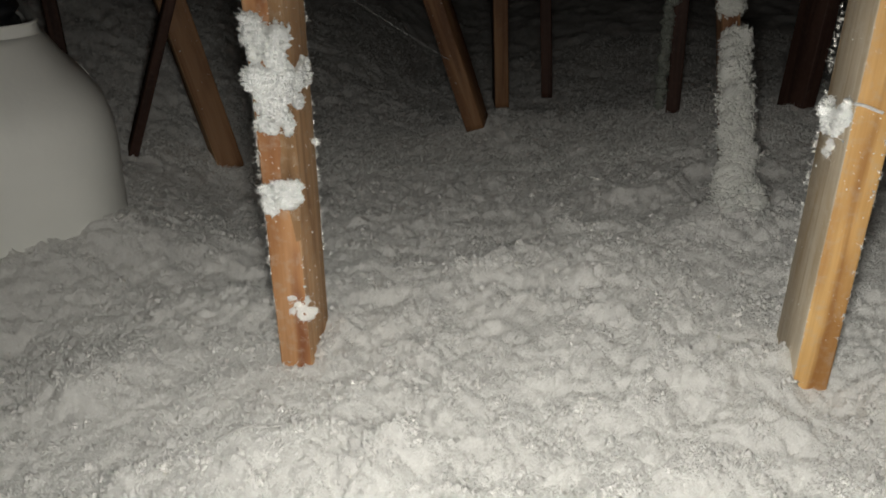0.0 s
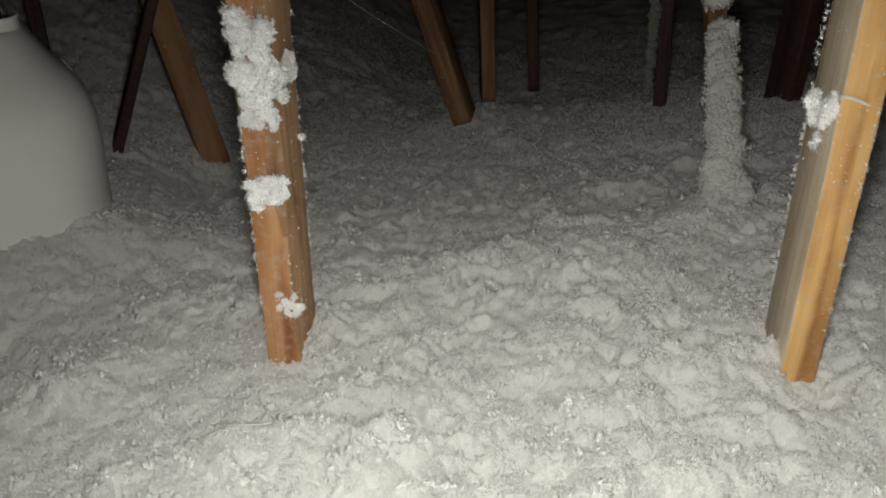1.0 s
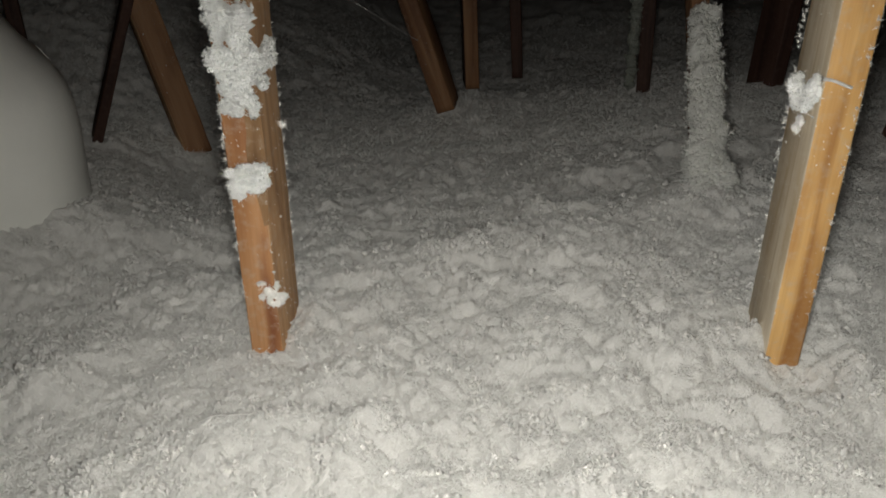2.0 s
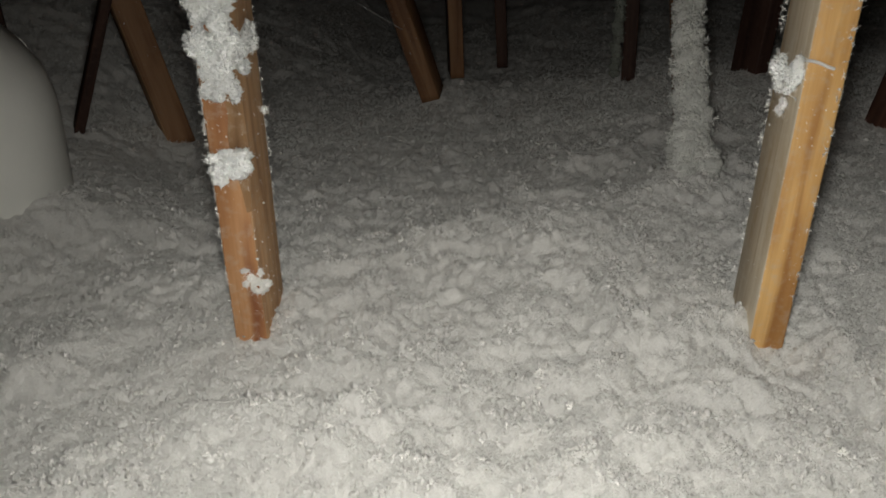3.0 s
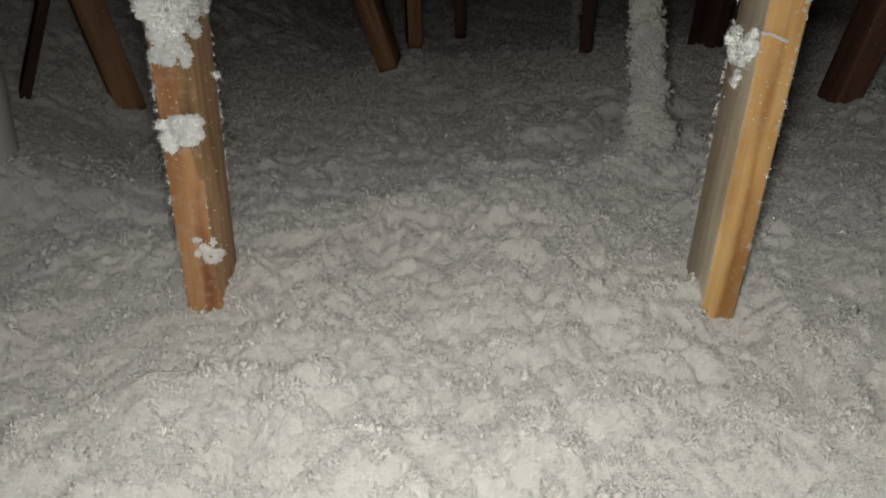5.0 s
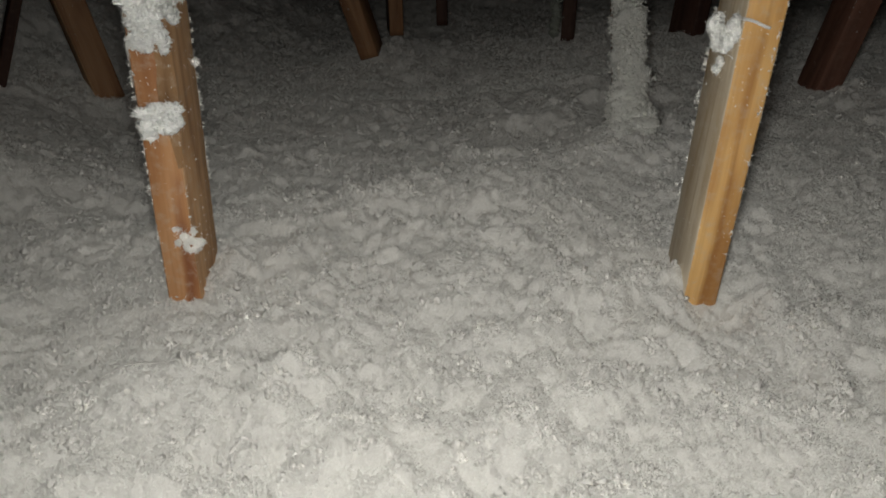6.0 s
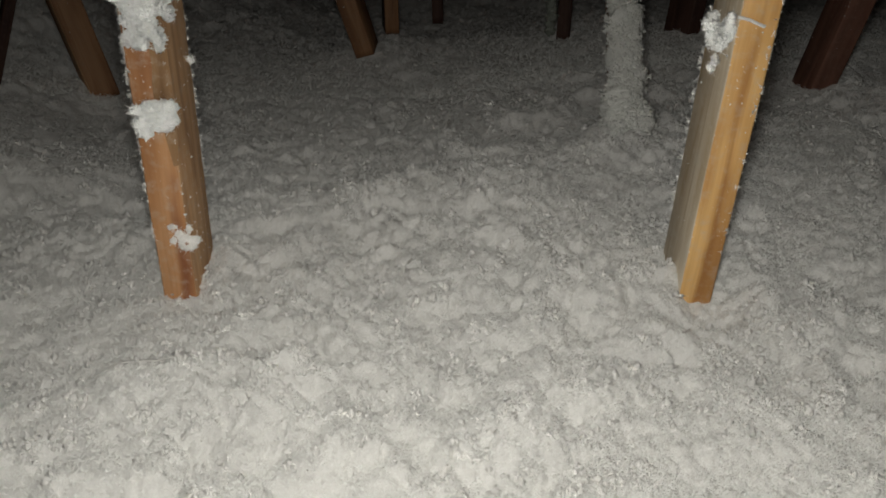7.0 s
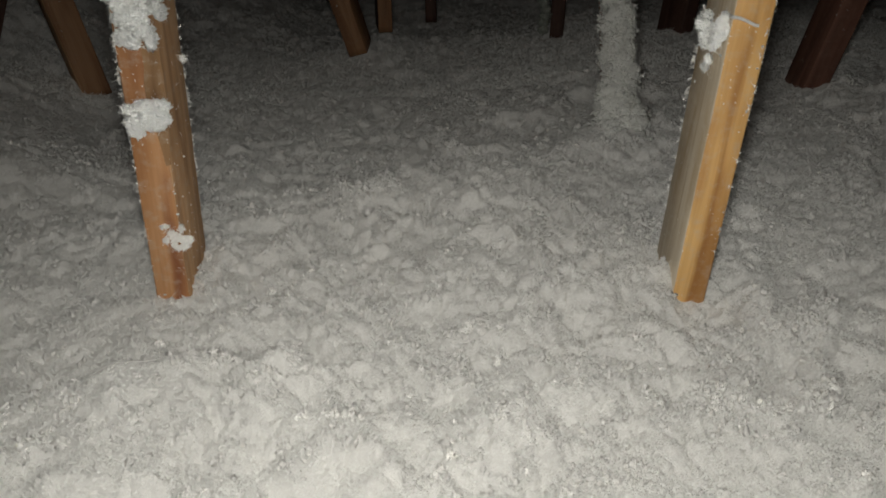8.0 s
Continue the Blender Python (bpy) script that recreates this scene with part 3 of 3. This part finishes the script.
def black_material():
    m, nt, bsdf = material("black_duct_film", 0.45)
    v = mapped(nt, (1, 1, 1))
    col = ramp(nt, noise_tex(nt, v, 25, 4), [(0.3, (0.012, 0.013, 0.016)), (0.7, (0.03, 0.032, 0.036))])
    nt.links.new(col, bsdf.inputs["Base Color"])
    nt.links.new(bump(nt, noise_tex(nt, v, 70, 3), 0.4, 0.006), bsdf.inputs["Normal"])
    return m


def make_dome():
    root = new("duct_dome")
    body = [(0.246, -0.12), (0.248, 0.0), (0.251, 0.06), (0.253, 0.11), (0.251, 0.15), (0.244, 0.185), (0.226, 0.218), (0.205, 0.243), (0.191, 0.266), (0.175, 0.290), (0.167, 0.303)]
    inner = [(r - 0.005, z - 0.004) for r, z in body[::-1]]
    part("body", lathe(body + inner, wobble=0.004, square=3.0), PLASTIC, root)
    collar = [(0.166, 0.3035), (0.1645, 0.306), (0.164, 0.317), (0.166, 0.3195), (0.165, 0.322), (0.159, 0.321), (0.158, 0.3035)]
    part("collar", lathe(collar, wobble=0.001, square=8.0), PLASTIC, root)
    duct = [(0.146 + 0.006 * math.cos(i * math.pi / 2), 0.27 + i * 0.008) for i in range(150)]
    part("duct", lathe(duct, wobble=0.006, square=3.5), black_material(), root, "black ribbed flexible duct")
    bm = bmesh.new()
    # a moulded web on the shoulder
    for k in range(9):
        a = k / 8
        r, z = 0.248 - 0.052 * a * a, 0.13 + 0.115 * a
        th = 0.012 * math.sin(math.pi * a) + 0.002
        for side in (-1, 1):
            for out in (0, 1):
                bm.verts.new((r + out * th - 0.006, side * 0.006, z + out * th * 0.6))
    bm.verts.ensure_lookup_table()
    for k in range(8):
        p, q = 4 * k, 4 * (k + 1)
        for i, j in ((0, 1), (1, 3), (3, 2), (2, 0)):
            bm.faces.new([bm.verts[n] for n in (p + i, p + j, q + j, q + i)])
    bm.faces.new([bm.verts[n] for n in (0, 1, 3, 2)])
    bm.faces.new([bm.verts[n] for n in (32, 33, 35, 34)])
    bmesh.ops.recalc_face_normals(bm, faces=bm.faces)
    rib = part("rib", bm, PLASTIC, root)
    rib.matrix_basis = pose(0, 0, 0, 0, 0, 12)
    root.matrix_world = pose(-0.78, 1.25, 0, 0, 0, 32)
    return tagged(root, "white moulded plastic dome with a collar and black duct", "duct dome")


make_dome()


# ---- fluff that clings to the timbers ----
def clump(label, spots, seed, per=150, grain=(0.0008, 0.0030), hairs=240, mat=FLUFF_CLEAN):
    """Loose fluff: soft lumps overgrown with fine ragged tufts and strands. spots: middle and three half sizes of each lump."""
    rng = np.random.RandomState(seed)
    mid, half = np.array([m for m, _ in spots]), np.array([h for _, h in spots])
    v, f, strands = fluffed(mid, half, rng, 3 if len(spots) < 40 else 2, per, grain, hairs, (0.0010, 0.0034))
    ob = part("insulation_clump", mesh_from("insulation_clump", v, f), mat)
    hairy(ob, strands)
    return tagged(ob, label, "insulation clump", "fluff on the timbers")


def strewn(lo, hi, n, half, seed):
    """Balls strewn through a box."""
    rng = random.Random(seed)
    return [([rng.uniform(a, b) for a, b in zip(lo, hi)], [h * rng.uniform(0.45, 1.2) for h in half]) for _ in range(n)]


# the large patch on the orange web: down its narrow face, across to the far edge half way
clump("large ragged patch of white fluff stuck to an orange truss web",
      strewn((-0.184, 0.829, 0.340), (-0.152, 0.838, 0.408), 26, (0.012, 0.009, 0.013), 1)
      + strewn((-0.180, 0.830, 0.297), (-0.152, 0.838, 0.345), 20, (0.012, 0.009, 0.012), 2)
      + strewn((-0.150, 0.835, 0.318), (-0.140, 0.90, 0.358), 9, (0.007, 0.011, 0.009), 3), 11)
clump("band of white fluff stuck to an orange truss web",
      strewn((-0.185, 0.832, 0.206), (-0.150, 0.838, 0.236), 13, (0.009, 0.006, 0.008), 4)
      + strewn((-0.176, 0.834, 0.214), (-0.154, 0.838, 0.230), 6, (0.009, 0.005, 0.007), 44), 12)
clump("small tuft of white fluff stuck to an orange truss web",
      strewn((-0.168, 0.838, 0.066), (-0.145, 0.842, 0.094), 11, (0.0062, 0.0022, 0.0062), 5)
      + strewn((-0.161, 0.838, 0.074), (-0.150, 0.841, 0.086), 5, (0.0062, 0.0024, 0.0062), 45), 13, 70, (0.0006, 0.0015), 110, FLUFF)
clump("tiny ball of white fluff stuck to an orange truss web",
      [((-0.137, 0.90, 0.258), (0.004, 0.004, 0.004))], 14, 60, (0.0006, 0.0014), 60)
clump("tuft of white fluff stuck to a yellow truss web",
      strewn((0.392, 0.804, 0.290), (0.408, 0.85, 0.318), 10, (0.009, 0.006, 0.010), 6)
      + strewn((0.395, 0.804, 0.318), (0.404, 0.812, 0.335), 3, (0.006, 0.004, 0.008), 7)
      + strewn((0.400, 0.806, 0.265), (0.410, 0.84, 0.300), 5, (0.0018, 0.0025, 0.003), 8), 15)


def fringe(label, edge, low, high, n, seed):
    """A thin broken line of fluff along one edge of an upright web."""
    rng = random.Random(seed)
    spots = [((edge[0] + rng.gauss(0, 0.0008), edge[1] + rng.gauss(0, 0.001), low + (high - low) * rng.random()),
              (rng.uniform(0.0004, 0.0013), rng.uniform(0.0004, 0.0013), rng.uniform(0.0006, 0.0026))) for _ in range(2 * n)]
    ob = clump(label, spots, seed, 9, (0.0003, 0.0008), 9, FLUFF)
    return tagged(ob, label, "insulation", kind="stuff")


fringe("thin broken fringe of white fluff along a yellow truss web", (0.4130, 0.8910), 0.06, 0.46, 46, 61)
fringe("thin broken fringe of white fluff along a yellow truss web", (0.4410, 0.7990), 0.06, 0.40, 16, 62)
fringe("thin broken fringe of white fluff along an orange truss web", (-0.1893, 0.8430), 0.03, 0.30, 26, 63)
fringe("thin broken fringe of white fluff along an orange truss web", (-0.1428, 0.9270), 0.03, 0.42, 34, 64)


def coat_column(low, high):
    rng = random.Random(9)
    axis = Vector((0.09, 0.90, 1.0))
    spots = []
    z = low
    while z < high:
        wide = 0.029 + 0.013 * noise.noise((0.5, 2.0, z * 18)) + 0.040 * max(0.0, 1 - z / 0.11)
        p = Vector((0.465, 1.222, 0)) + axis * z
        for k in range(3):
            spots.append(((p.x + rng.uniform(-0.010, 0.010), p.y + rng.uniform(-0.006, 0.004), p.z + rng.uniform(-0.004, 0.004)),
                              (wide * rng.uniform(0.66, 0.9), 0.018, rng.uniform(0.014, 0.036))))
        z += 0.008
    return spots


clump("short crust of white fluff high on a leaning truss web", coat_column(0.288, 0.46), 18, 150, (0.0010, 0.0036), 220, FLUFF_GREY)
clump("thick crust of white fluff along a leaning truss web", coat_column(0.0, 0.244), 16, 150, (0.0010, 0.0036), 220, FLUFF_GREY)
# Insulation turned down in colour, so this far coat looks dimly lit.
FLUFF_DIM = insulation_material("dimmed_insulation", (0.36, 0.38, 0.34))
clump("coat of fluff in a dimmed grey down a dark truss web",
              [((0.546 + 0.009 * noise.noise((3, 1, i * 0.9)), 2.135, -0.092 + i * 0.0175), (0.016 + 0.006 * noise.noise((i * 0.7, 5, 2)), 0.012, 0.014)) for i in range(22)],
              17, 90, (0.0012, 0.003), 50, FLUFF_DIM)


def specks_on(post, wide, deep, n, seed, side):
    """Crumbs and hairs of fluff caught on a web's front, one wide side and its edges."""
    rng = np.random.RandomState(seed)
    z = rng.uniform(0.0, 0.5, n)
    which = rng.rand(n) * 0.85 + 0.15
    u = np.where(which < 0.35, rng.uniform(-wide / 2, wide / 2, n), np.where(which < 0.6, side * wide / 2, np.where(rng.rand(n) < 0.5, wide / 2, -wide / 2)))
    v = np.where(which < 0.35, -deep / 2, np.where(which < 0.6, rng.uniform(-deep / 2, deep / 2, n), np.where(u * side > 0, rng.choice([-1, 1], n), -1) * deep / 2))
    local = np.stack([u, v, z], -1)
    sizes = np.clip(rng.lognormal(math.log(0.00042), 0.5, n), 0.0002, 0.0014)
    tv, tf = tufts(local, sizes, rng, 1, 0.5, 1.0)
    out = np.stack([u / wide, v / deep, rng.normal(0, 0.5, n)], -1) + rng.normal(0, 0.5, (n, 3))
    hv, hf = fibres(local, out, rng.uniform(0.0008, 0.0026, n), rng, 0.00022, 3)
    hf = np.concatenate([hf[:, [0, 1, 2]], hf[:, [0, 2, 3]]])
    ob = part("insulation_specks", mesh_from("insulation_specks", np.concatenate([tv, hv]), np.concatenate([tf, hf + len(tv)])), CRUMB)
    ob.matrix_world = post.matrix_world.copy()
    return tagged(ob, "white crumbs and hairs of fluff caught on a truss web", "insulation", kind="stuff")


specks_on(POSTS["near_orange"], THICK, DEEP, 300, 31, 1)
specks_on(POSTS["near_yellow"], THICK, DEEP, 300, 32, -1)
specks_on(POSTS["left_lean"], THICK, DEEP, 120, 33, -1)
specks_on(POSTS["middle_lean"], THICK, DEEP, 160, 34, 1)
specks_on(POSTS["right_lean"], 0.047, DEEP, 120, 35, -1)


# ---- small things ----
def tube(name, points, radius, mat, label, category):
    cu = bpy.data.curves.new(name, "CURVE")
    cu.dimensions, cu.bevel_depth, cu.bevel_resolution = "3D", radius, 2
    sp = cu.splines.new("POLY")
    sp.points.add(len(points) - 1)
    for p, q in zip(sp.points, points):
        p.co = (*q, 1)
    ob = new(name, cu)
    me = bpy.data.meshes.new_from_object(ob)
    bpy.data.objects.remove(ob)
    return tagged(part(name, me, mat), label, category)


def wire_material():
    m, nt, bsdf = material("pale_wire", 0.3)
    bsdf.inputs["Base Color"].default_value = (0.75, 0.75, 0.76, 1)
    bsdf.inputs["Metallic"].default_value = 0.6
    return m


def make_wire():
    a, b = Vector((-0.498, 1.909, 0.438)), Vector((0.007, 1.932, 0.079))
    pts = []
    for i in range(120):
        t = i / 119
        p = a.lerp(b, t)
        p.z -= 0.012 * math.sin(math.pi * t)
        pts.append((p.x + 0.0008 * math.cos(i * 1.6), p.y + 0.0008 * math.sin(i * 1.6), p.z))
    return tube("thin_wire", pts, 0.0005, wire_material(), "thin pale twisted wire tied to a leaning truss web", "wire")


make_wire()


def make_strand():
    pts = [(0.402 + 0.028 * t, 0.799 - 0.003 * t, 0.332 - 0.007 * t + 0.001 * math.sin(t * 5)) for t in [i / 14 for i in range(15)]]
    return tube("insulation_strand", pts, 0.0017, FLUFF_CLEAN, "white strand of fluff lying across a yellow truss web", "insulation clump")


make_strand()


def make_shred():
    """A flat pale shred lying along the top of a crest."""
    rng = random.Random(8)
    bm = bmesh.new()
    rings = []
    for i in range(25):
        t = i / 24
        x, y = -0.224 + 0.074 * t, 0.676 + 0.017 * t + 0.002 * math.sin(t * 7)
        z = float(relief(np.array([x]), np.array([y]))[0])
        rings.append((x, y, z))
    heights = [sum(r[2] for r in rings[max(0, i - 4):i + 5]) / len(rings[max(0, i - 4):i + 5]) for i in range(25)]
    loops = []
    for i, (x, y, _) in enumerate(rings):
        wide = 0.0042 * (0.45 + 0.55 * math.sin(math.pi * min(1, 0.15 + i / 26))) * rng.uniform(0.85, 1.15)
        loops.append([bm.verts.new((x, y + wide * math.cos(a), heights[i] + 0.0055 + 0.5 * wide * math.cos(a) * -1 + 0.0011 * math.sin(a)))
                      for a in [k * math.pi / 4 for k in range(8)]])
    for a, b in zip(loops, loops[1:]):
        for k in range(8):
            bm.faces.new((a[k], a[(k + 1) % 8], b[(k + 1) % 8], b[k])).smooth = True
    bm.faces.new(loops[0][::-1])
    bm.faces.new(loops[-1])
    bmesh.ops.recalc_face_normals(bm, faces=bm.faces)
    return tagged(part("insulation_shred", bm, FLUFF), "flat pale shred of insulation lying on the layer", "insulation clump")


make_shred()
